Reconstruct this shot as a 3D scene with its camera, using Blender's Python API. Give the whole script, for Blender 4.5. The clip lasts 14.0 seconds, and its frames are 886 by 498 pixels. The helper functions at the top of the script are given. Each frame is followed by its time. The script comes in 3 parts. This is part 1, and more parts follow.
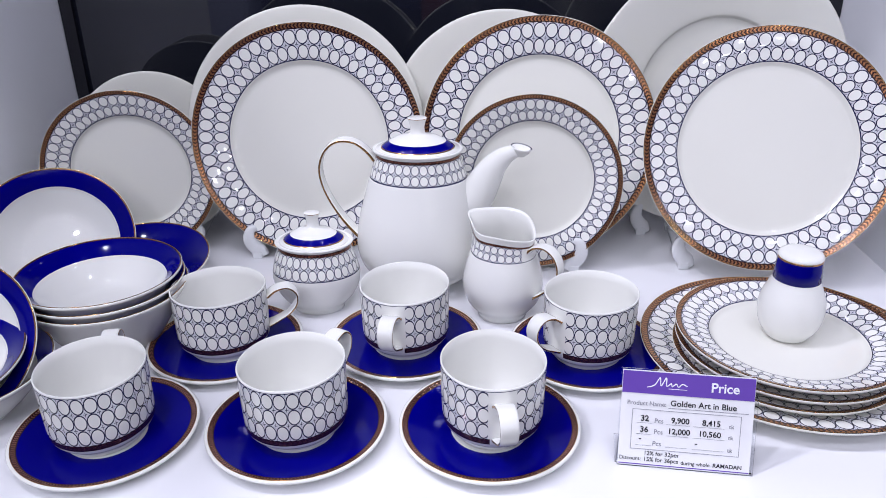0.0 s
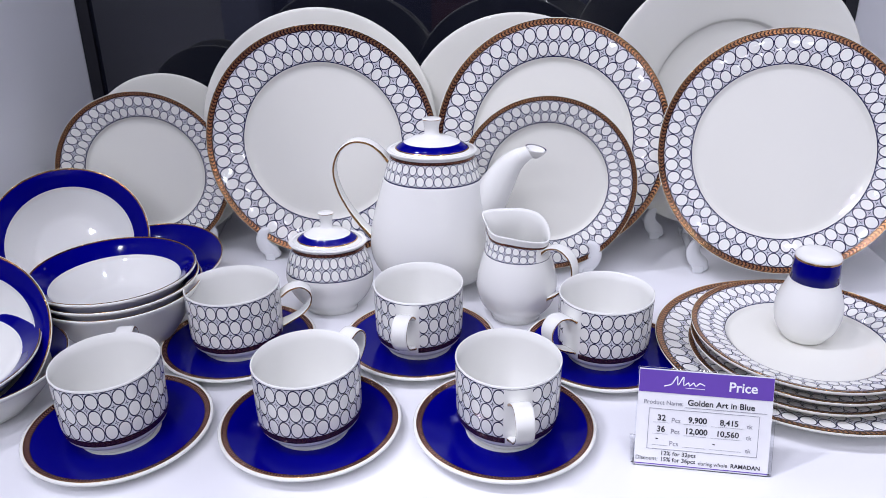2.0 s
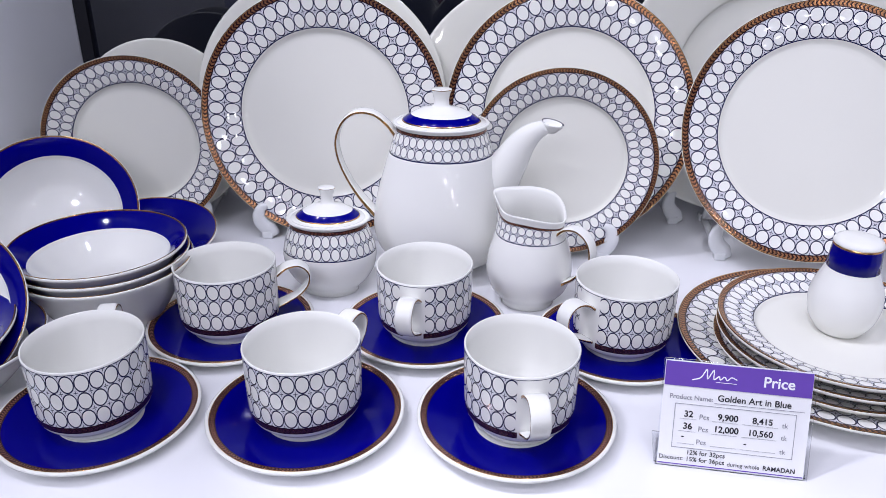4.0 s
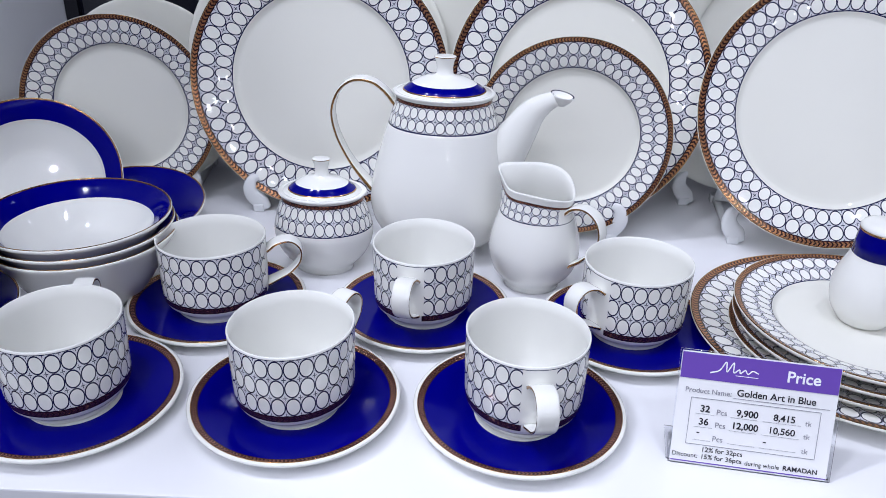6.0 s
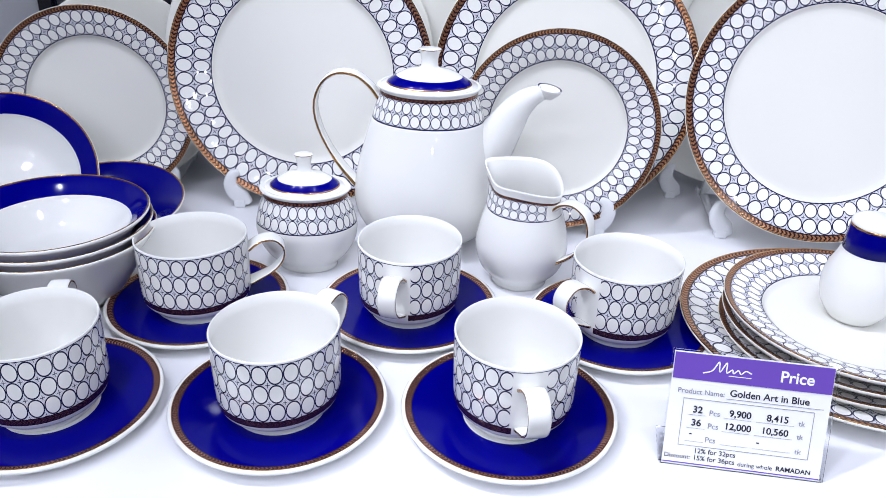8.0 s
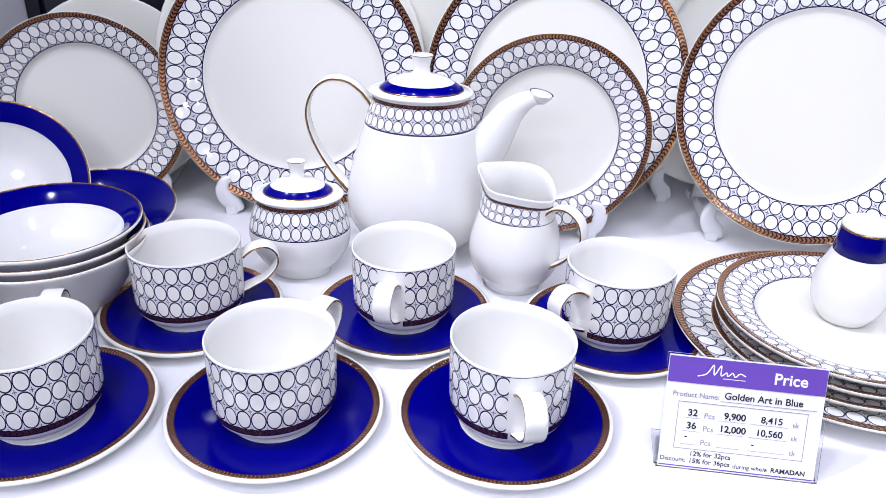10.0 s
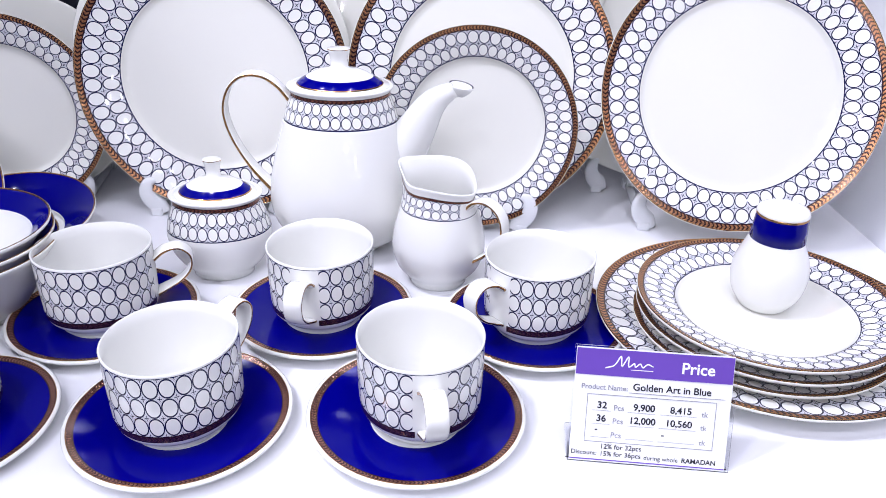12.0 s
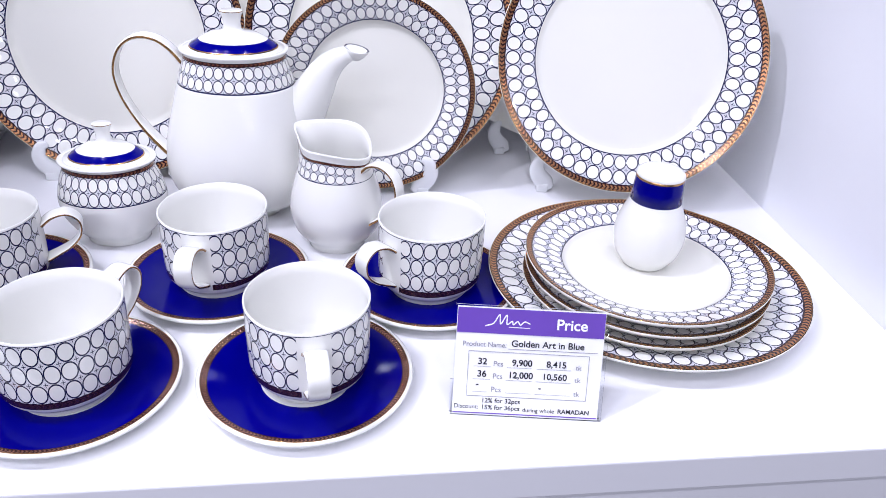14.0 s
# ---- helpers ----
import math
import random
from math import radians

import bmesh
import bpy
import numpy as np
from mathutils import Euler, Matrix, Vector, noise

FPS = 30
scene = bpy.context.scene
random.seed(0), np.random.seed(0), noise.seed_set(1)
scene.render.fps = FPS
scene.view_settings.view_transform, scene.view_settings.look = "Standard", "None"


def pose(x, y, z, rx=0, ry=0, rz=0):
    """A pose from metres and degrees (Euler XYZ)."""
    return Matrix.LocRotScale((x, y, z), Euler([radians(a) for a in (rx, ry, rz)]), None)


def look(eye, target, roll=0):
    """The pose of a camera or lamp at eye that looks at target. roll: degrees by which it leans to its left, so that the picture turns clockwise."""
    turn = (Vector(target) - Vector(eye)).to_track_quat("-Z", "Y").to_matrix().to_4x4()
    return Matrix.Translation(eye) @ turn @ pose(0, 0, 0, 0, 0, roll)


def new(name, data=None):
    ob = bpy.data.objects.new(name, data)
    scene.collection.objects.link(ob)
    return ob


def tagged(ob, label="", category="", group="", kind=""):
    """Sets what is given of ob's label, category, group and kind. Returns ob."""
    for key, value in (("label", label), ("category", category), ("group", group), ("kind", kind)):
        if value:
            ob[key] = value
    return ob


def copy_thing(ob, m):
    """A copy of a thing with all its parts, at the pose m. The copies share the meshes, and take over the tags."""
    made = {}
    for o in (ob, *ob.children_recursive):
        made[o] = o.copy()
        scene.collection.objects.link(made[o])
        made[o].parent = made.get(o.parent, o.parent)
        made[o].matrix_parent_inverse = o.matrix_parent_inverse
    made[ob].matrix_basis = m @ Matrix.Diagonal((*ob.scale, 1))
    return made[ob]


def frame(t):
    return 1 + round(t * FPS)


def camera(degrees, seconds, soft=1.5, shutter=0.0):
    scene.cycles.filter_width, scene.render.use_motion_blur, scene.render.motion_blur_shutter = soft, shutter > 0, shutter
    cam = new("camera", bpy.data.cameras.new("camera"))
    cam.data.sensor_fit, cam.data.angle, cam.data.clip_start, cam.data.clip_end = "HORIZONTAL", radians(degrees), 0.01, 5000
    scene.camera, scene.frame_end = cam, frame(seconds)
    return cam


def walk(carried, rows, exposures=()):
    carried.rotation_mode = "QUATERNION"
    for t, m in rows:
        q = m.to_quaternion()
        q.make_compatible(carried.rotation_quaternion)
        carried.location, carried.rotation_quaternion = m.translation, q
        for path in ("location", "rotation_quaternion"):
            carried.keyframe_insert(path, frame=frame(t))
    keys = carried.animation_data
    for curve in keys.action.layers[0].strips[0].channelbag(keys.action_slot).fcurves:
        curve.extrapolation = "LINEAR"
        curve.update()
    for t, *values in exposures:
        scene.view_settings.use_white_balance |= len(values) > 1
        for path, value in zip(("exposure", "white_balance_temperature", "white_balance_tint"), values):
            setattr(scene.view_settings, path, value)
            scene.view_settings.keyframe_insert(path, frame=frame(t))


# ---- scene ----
cam = camera(58.6, 14.0, soft=0.85)
PATH = [
    (0, (0.0281, 0.0007, 0.4462), (-0.0010, 1.8103, -0.4051), -0.75),
    (0.5, (0.0298, -0.0023, 0.4444), (-0.0053, 1.8127, -0.3949), -0.87),
    (1, (0.0284, -0.0045, 0.4440), (-0.0105, 1.8142, -0.3872), -0.87),
    (1.5, (0.0264, -0.0066, 0.4389), (-0.0203, 1.8176, -0.3798), -0.88),
    (2, (0.0218, -0.0030, 0.4335), (-0.0278, 1.8197, -0.3882), -0.72),
    (2.5, (0.0176, 0.0027, 0.4219), (-0.0339, 1.8263, -0.3979), -0.55),
    (3, (0.0153, 0.0147, 0.4145), (-0.0353, 1.8349, -0.4129), -0.34),
    (5.5, (0.0104, 0.0777, 0.3868), (-0.0366, 1.8712, -0.4970), 1.43),
    (6, (0.0072, 0.0836, 0.3839), (-0.0308, 1.8691, -0.5163), 1.71),
    (6.5, (0.0027, 0.0891, 0.3823), (-0.0175, 1.8667, -0.5340), 2.11),
    (7, (0.0028, 0.0950, 0.3807), (-0.0061, 1.8696, -0.5417), 2.08),
    (7.5, (0.0033, 0.0996, 0.3825), (0.0044, 1.8724, -0.5433), 2.00),
    (10, (-0.0015, 0.0992, 0.3867), (0.0346, 1.8766, -0.5297), 1.95),
    (10.5, (0.0080, 0.0983, 0.3861), (0.0589, 1.8746, -0.5316), 1.58),
    (11, (0.0202, 0.0982, 0.3838), (0.0891, 1.8743, -0.5332), 1.42),
    (11.5, (0.0342, 0.1032, 0.3831), (0.1178, 1.8759, -0.5392), 1.36),
    (12, (0.0509, 0.1081, 0.3825), (0.1430, 1.8795, -0.5415), 1.28),
    (12.5, (0.0659, 0.1087, 0.3808), (0.1624, 1.8813, -0.5404), 1.32),
    (13, (0.0734, 0.1097, 0.3798), (0.1754, 1.8828, -0.5399), 1.36),
    (13.5, (0.0735, 0.1099, 0.3801), (0.1846, 1.8833, -0.5379), 1.45),
    (13.6, (0.0738, 0.1096, 0.3803), (0.1900, 1.8807, -0.5405), 1.51),
    (13.7, (0.0747, 0.1086, 0.3813), (0.2045, 1.8735, -0.5478), 1.68),
    (13.8, (0.0766, 0.1062, 0.3831), (0.2310, 1.8598, -0.5612), 1.98),
    (13.9, (0.0802, 0.1017, 0.3866), (0.2735, 1.8378, -0.5826), 2.46),
    (14, (0.0865, 0.0939, 0.3926), (0.3388, 1.8034, -0.6144), 3.23),
]
EXPOSURES = [(0.0, 0.0, 6500, 10), (3.0, 0.0, 6500, 10), (5.5, -0.01, 6430, 7), (6.5, -0.06, 6350, 3), (7.0, 0.18, 6350, 3), (7.5, 0.27, 6350, 4), (10.0, 0.42, 6430, 10), (12.5, 0.42, 6430, 11), (14.0, 0.34, 6430, 11)]
walk(cam, [(t, look(eye, target, roll)) for t, eye, target, roll in PATH], EXPOSURES)

# ---- light: the shop's ceiling downlights, and the grey of the room ----
world = bpy.data.worlds.new("world")
scene.world = world
world.use_nodes = True
world.node_tree.nodes["Background"].inputs[0].default_value = (0.75, 0.82, 1.0, 1)
world.node_tree.nodes["Background"].inputs[1].default_value = 0.05


def ceiling_lamp(x, y, size, watts, colour=(0.838, 0.842, 1.0)):
    data = bpy.data.lights.new("ceiling_lamp", "AREA")
    data.shape, data.size, data.energy, data.color = "DISK", size, watts, colour
    new("ceiling_lamp", data).matrix_world = pose(x, y, 1.86)


for lx, watts in ((-1.3, 8.0), (-0.45, 8.8), (0.4, 5.3), (1.25, 5.0)):
    for ly in (-0.6, 0.3):
        ceiling_lamp(lx, ly, 0.09, watts)
for lx, watts in ((-1.5, 9.0), (-0.8, 10.5), (-0.1, 5.6), (1.2, 3.2)):
    for ly in (-2.2, -1.5):
        ceiling_lamp(lx, ly, 0.06, watts)
for lx in (-0.85, -0.5, -0.15):
    for ly in (-4.4, -5.4):
        ceiling_lamp(lx, ly, 0.05, 6.0)
ceiling_lamp(-0.95, 0.45, 0.14, 19)
# small spotlights of the displays across the shop, seen as sparks in the glaze
for lx, lz in ((0.05, 0.98), (0.20, 0.52), (0.38, 0.50), (0.45, 0.95), (0.62, 0.22), (0.80, 0.62), (0.95, 0.20), (1.15, 0.42), (1.30, 0.74), (1.45, 0.22), (1.75, 0.30), (2.00, 0.60)):
    data = bpy.data.lights.new("display_lamp", "AREA")
    data.shape, data.size, data.energy, data.color = "DISK", 0.075, 0.8, (0.93, 0.94, 1.0)
    new("display_lamp", data).matrix_world = look((lx, -3.5, lz), (lx * 0.5, 0.8, 0.1))

# ---- materials ----


class Nodes:
    """Short ways to add nodes to a material."""

    def __init__(self, name):
        self.mat = bpy.data.materials.new(name)
        self.mat.use_nodes = True
        self.tree = self.mat.node_tree
        self.bsdf = self.tree.nodes["Principled BSDF"]

    def put(self, socket, value):
        if isinstance(value, bpy.types.NodeSocket):
            self.tree.links.new(value, socket)
        else:
            socket.default_value = value

    def math(self, op, a, b=0.0, clamp=False):
        n = self.tree.nodes.new("ShaderNodeMath")
        n.operation, n.use_clamp = op, clamp
        self.put(n.inputs[0], a), self.put(n.inputs[1], b)
        return n.outputs[0]

    def mix(self, f, a, b):
        n = self.tree.nodes.new("ShaderNodeMix")
        n.data_type = "RGBA"
        self.put(n.inputs[0], f)
        self.put(n.inputs[6], a if isinstance(a, bpy.types.NodeSocket) else (*a, 1))
        self.put(n.inputs[7], b if isinstance(b, bpy.types.NodeSocket) else (*b, 1))
        return n.outputs[2]

    def step(self, lo, hi, x):
        """0 below lo, 1 above hi."""
        n = self.tree.nodes.new("ShaderNodeMapRange")
        n.interpolation_type = "SMOOTHSTEP"
        self.put(n.inputs[0], x), self.put(n.inputs[1], lo), self.put(n.inputs[2], hi)
        return n.outputs[0]

    def uv(self):
        n = self.tree.nodes.new("ShaderNodeUVMap")
        s = self.tree.nodes.new("ShaderNodeSeparateXYZ")
        self.tree.links.new(n.outputs[0], s.inputs[0])
        return s.outputs[0], s.outputs[1]

    def noise(self, scale, detail=3.0, coords="Object"):
        c = self.tree.nodes.new("ShaderNodeTexCoord")
        n = self.tree.nodes.new("ShaderNodeTexNoise")
        n.inputs["Scale"].default_value, n.inputs["Detail"].default_value = scale, detail
        self.tree.links.new(c.outputs[coords], n.inputs["Vector"])
        return n.outputs["Fac"]

    def bump(self, height, strength, distance=0.001):
        n = self.tree.nodes.new("ShaderNodeBump")
        n.inputs["Strength"].default_value, n.inputs["Distance"].default_value = strength, distance
        self.put(n.inputs["Height"], height)
        self.put(self.bsdf.inputs["Normal"], n.outputs[0])

    def bare(self, u, half):
        """0 close to the seam of the turn, 1 elsewhere."""
        d = self.math("ABSOLUTE", self.math("SUBTRACT", self.math("FRACT", self.math("ADD", u, 0.5)), 0.5))
        return self.step(half - 0.001, half + 0.001, d)

    def done(self, colour, rough, metal=0.0, **more):
        self.put(self.bsdf.inputs["Base Color"], colour if isinstance(colour, bpy.types.NodeSocket) else (*colour, 1))
        self.put(self.bsdf.inputs["Roughness"], rough)
        self.put(self.bsdf.inputs["Metallic"], metal)
        for key, value in more.items():
            self.put(self.bsdf.inputs[key.replace("_", " ")], value)
        return self.mat


WHITE = (0.795, 0.795, 0.760)
NAVY = (0.012, 0.016, 0.06)


def glazed(name, colour, rough=0.07, spread=0.04):
    """A glazed, faintly uneven ceramic surface."""
    m = Nodes(name)
    f = m.noise(9.0)
    low = tuple(c * (1 - spread) for c in colour)
    m.bump(m.noise(30.0, 1.0), 0.012)
    return m.done(m.mix(f, low, colour), m.math("ADD", m.math("MULTIPLY", m.noise(60.0), 0.02), rough - 0.052))


def oval_print(name, count, rows, ground, line=(0.009, 0.012, 0.045), edge=0.875, bare=0.0):
    """White ovals in columns with dark outlines and small stars between them, printed on porcelain. bare: half of the turn left white at the handle."""
    m = Nodes(name)
    u, v = m.uv()
    uu, vv = m.math("MULTIPLY", u, float(count)), m.math("MULTIPLY", v, float(rows))
    x = m.math("MULTIPLY", m.math("SUBTRACT", m.math("FRACT", uu), 0.5), 2.02)
    y = m.math("MULTIPLY", m.math("SUBTRACT", m.math("FRACT", vv), 0.5), 2.04)
    d = m.math("SQRT", m.math("ADD", m.math("MULTIPLY", x, x), m.math("MULTIPLY", y, y)))
    sx = m.math("ABSOLUTE", m.math("SUBTRACT", m.math("FRACT", m.math("ADD", uu, 0.5)), 0.5))
    sy = m.math("ABSOLUTE", m.math("SUBTRACT", m.math("FRACT", m.math("ADD", vv, 0.5)), 0.5))
    near = m.math("SUBTRACT", 1.0, m.step(0.13, 0.17, m.math("ADD", sx, sy)))
    arms = m.math("SUBTRACT", 1.0, m.step(0.012, 0.026, m.math("MINIMUM", sx, sy)))
    hatch = m.math("MULTIPLY", m.math("SINE", m.math("MULTIPLY", uu, 50.3)), m.math("SINE", m.math("MULTIPLY", vv, 50.3)))
    base = m.mix(m.step(0.0, 0.35, hatch), ground, tuple(c * 0.7 for c in ground))
    base = m.mix(m.math("MULTIPLY", near, arms), base, line)
    worn = m.math("ADD", edge, m.math("MULTIPLY", m.math("SUBTRACT", m.noise(150.0), 0.5), 0.05))
    col = m.mix(m.step(0.985, 1.02, d), WHITE, base)
    ring = m.math("MULTIPLY", m.step(m.math("SUBTRACT", worn, 0.02), m.math("ADD", worn, 0.02), d), m.math("SUBTRACT", 1.0, m.step(1.0, 1.04, d)))
    col = m.mix(ring, col, line)
    if bare:
        col = m.mix(m.bare(u, bare), WHITE, col)
    return m.done(col, m.math("ADD", m.math("MULTIPLY", m.noise(60.0), 0.03), 0.02))


def gilt_print(name, count, bare=0.0, ground=(0.026, 0.007, 0.014), leaf_colour=(0.54, 0.26, 0.115)):
    """A border of small gilt leaves on dark red-brown, between two lines."""
    m = Nodes(name)
    u, v = m.uv()
    off = m.math("ABSOLUTE", m.math("SUBTRACT", v, 0.5))
    leaf = m.math("FRACT", m.math("ADD", m.math("MULTIPLY", u, float(count)), m.math("MULTIPLY", off, 1.3)))
    shape = m.math("ABSOLUTE", m.math("SUBTRACT", leaf, 0.5))
    f = m.math("MULTIPLY", m.math("SUBTRACT", 1.0, m.step(0.20, 0.33, shape)), m.math("SUBTRACT", 1.0, m.step(0.30, 0.36, off)))
    f = m.math("MULTIPLY", f, m.step(0.15, 0.4, m.noise(240.0)))
    col = m.mix(f, ground, leaf_colour)
    rough, metal = m.mix(f, (0.16,) * 3, (0.22,) * 3), m.math("ADD", m.math("MULTIPLY", f, 0.55), 0.35)
    if bare:
        b = m.bare(u, bare)
        col, metal = m.mix(b, WHITE, col), m.math("MULTIPLY", metal, b)
    return m.done(col, rough, metal)


porcelain = glazed("porcelain", WHITE)
ivory = glazed("ivory_porcelain", (0.735, 0.730, 0.672))
cobalt = Nodes("cobalt_glaze")
cobalt = cobalt.done(cobalt.mix(cobalt.noise(12.0), (0.0004, 0.0003, 0.150), (0.0006, 0.0005, 0.190)), cobalt.math("ADD", cobalt.math("MULTIPLY", cobalt.noise(50.0), 0.06), 0.07), Specular_IOR_Level=0.12)
navy_line = glazed("navy_line", NAVY)
gold = Nodes("gold")
gold = gold.done(gold.mix(gold.noise(90.0), (0.34, 0.17, 0.065), (0.62, 0.36, 0.15)), 0.2, 1.0)
plate_print = oval_print("plate_oval_print", 54, 2, (0.64, 0.643, 0.69), edge=0.868)
dessert_print = oval_print("dessert_oval_print", 52, 2, (0.62, 0.623, 0.67), edge=0.872)
cup_print = oval_print("cup_oval_print", 27, 3, (0.69, 0.693, 0.73), edge=0.862, bare=0.042)
pot_print = oval_print("pot_oval_print", 34, 2, (0.66, 0.663, 0.70), edge=0.866)
small_print = oval_print("sugar_oval_print", 31, 2, (0.66, 0.663, 0.70), edge=0.866)
jug_print = oval_print("jug_oval_print", 26, 2, (0.64, 0.645, 0.69), edge=0.87, bare=0.07)
plate_gilt = gilt_print("plate_gilt_border", 200)
saucer_gilt = gilt_print("saucer_gilt_border", 170, ground=(0.045, 0.014, 0.018), leaf_colour=(0.56, 0.28, 0.19))
cup_gilt = gilt_print("cup_gilt_border", 70, 0.036, (0.020, 0.006, 0.014), (0.42, 0.17, 0.10))
pot_gilt = gilt_print("pot_gilt_border", 70, 0.0, (0.024, 0.006, 0.012), (0.34, 0.13, 0.075))

laminate = Nodes("white_laminate")
laminate.bump(laminate.noise(400.0, 2.0), 0.03)
laminate = laminate.done(laminate.mix(laminate.noise(3.0, 5.0), (0.755, 0.757, 0.785), (0.80, 0.802, 0.825)), laminate.math("ADD", laminate.math("MULTIPLY", laminate.noise(14.0), 0.12), 0.16))
side_paint = Nodes("side_panel_white")
side_paint.bump(side_paint.noise(300.0, 2.0), 0.04)
side_paint = side_paint.done(side_paint.mix(side_paint.noise(4.0, 5.0), (0.79, 0.80, 0.845), (0.83, 0.84, 0.875)), 0.35)
dark_glass = Nodes("dark_glass")
dark_glass = dark_glass.done(dark_glass.mix(dark_glass.noise(2.0), (0.004, 0.005, 0.011), (0.008, 0.009, 0.016)), 0.03, IOR=1.75)
black_trim = glazed("black_trim", (0.006, 0.006, 0.010), 0.25)
stand_plastic = glazed("stand_plastic", (0.72, 0.73, 0.74), 0.3)
room_paint = Nodes("room_paint")
room_paint = room_paint.done(room_paint.mix(room_paint.noise(1.5, 4.0), (0.11, 0.115, 0.18), (0.15, 0.155, 0.24)), 0.6)
room_floor = Nodes("room_floor_tile")
room_floor = room_floor.done(room_floor.mix(room_floor.noise(1.2, 4.0), (0.05, 0.05, 0.07), (0.09, 0.09, 0.11)), 0.3)
card_paper = Nodes("card_paper")
card_paper = card_paper.done(card_paper.mix(card_paper.noise(80.0), (0.78, 0.78, 0.8), (0.84, 0.84, 0.85)), 0.45)
card_violet = Nodes("card_violet")
card_violet = card_violet.done(card_violet.mix(card_violet.noise(60.0), (0.115, 0.045, 0.36), (0.13, 0.052, 0.40)), 0.4)
ink = Nodes("ink").done((0.012, 0.012, 0.02), 0.5)
grey_ink = Nodes("grey_ink").done((0.26, 0.26, 0.3), 0.5)
white_ink = Nodes("white_ink").done((0.85, 0.85, 0.88), 0.5)
acrylic = Nodes("clear_acrylic").done((0.96, 0.97, 1.0), 0.03, 0.0, Transmission_Weight=1.0, IOR=1.3)

# ---- mesh helpers ----


def thing(name, label, category, group="", kind="", at=None):
    ob = tagged(new(name), label, category, group, kind)
    if at is not None:
        ob.matrix_world = at
    return ob


def part(name, data, parent, label=""):
    """A mesh, or a bmesh with its material, as one object under a thing or a part."""
    ob = new(name, data)
    if parent is not None:
        ob.parent = parent
    return tagged(ob, label)


def mesh_of(name, bm, *mats, smooth=False):
    me = bpy.data.meshes.new(name)
    bm.to_mesh(me)
    bm.free()
    for m in mats:
        me.materials.append(m)
    if smooth:
        me.shade_smooth()
    return me


def lathe(name, profile, mats, segs=96, warp=None):
    """A turned mesh. profile: (radius, height, index of the material up to the next point). The UVs run round it, and along each stretch of one material."""
    n = len(profile)
    dist = [math.hypot(profile[i + 1][0] - profile[i][0], profile[i + 1][1] - profile[i][1]) for i in range(n - 1)]
    v_at, i = [], 0
    while i < n - 1:
        j = i
        while j < n - 1 and profile[j][2] == profile[i][2]:
            j += 1
        total, run = sum(dist[i:j]) or 1.0, 0.0
        for k in range(i, j):
            v_at.append((run / total, (run + dist[k]) / total))
            run += dist[k]
        i = j
    verts, faces, uvs, idx = [], [], [], []
    for r, z, _ in profile:
        for s in range(segs):
            a = 2 * math.pi * s / segs
            p = (max(r, 0.00002) * math.cos(a), max(r, 0.00002) * math.sin(a), z)
            verts.append(warp(*p) if warp else p)
    for k in range(n - 1):
        v0, v1 = v_at[k]
        for s in range(segs):
            t = (s + 1) % segs
            faces.append((k * segs + s, k * segs + t, (k + 1) * segs + t, (k + 1) * segs + s))
            u0, u1 = s / segs, (s + 1) / segs
            uvs += [u0, v0, u1, v0, u1, v1, u0, v1]
            idx.append(profile[k][2])
    me = bpy.data.meshes.new(name)
    me.from_pydata(verts, [], faces)
    me.uv_layers.new(name="UVMap").data.foreach_set("uv", uvs)
    for m in mats:
        me.materials.append(m)
    me.polygons.foreach_set("material_index", idx)
    me.shade_smooth()
    return me


def soft(points, steps=5):
    """A smooth line through the points (Catmull-Rom)."""
    p = [Vector(q) for q in points]
    p = [2 * p[0] - p[1], *p, 2 * p[-1] - p[-2]]
    out = []
    for i in range(1, len(p) - 2):
        for s in range(steps):
            t = s / steps
            out.append(0.5 * (2 * p[i] + (p[i + 1] - p[i - 1]) * t + (2 * p[i - 1] - 5 * p[i] + 4 * p[i + 1] - p[i + 2]) * t * t + (3 * p[i] - p[i - 1] - 3 * p[i + 1] + p[i + 2]) * t ** 3))
    return out + [p[-2]]


def turned(points, mat=0, steps=4):
    """A smooth profile through (radius, height) points."""
    return [(q.x, q.y, mat) for q in soft([(r, z, 0) for r, z in points], steps)]


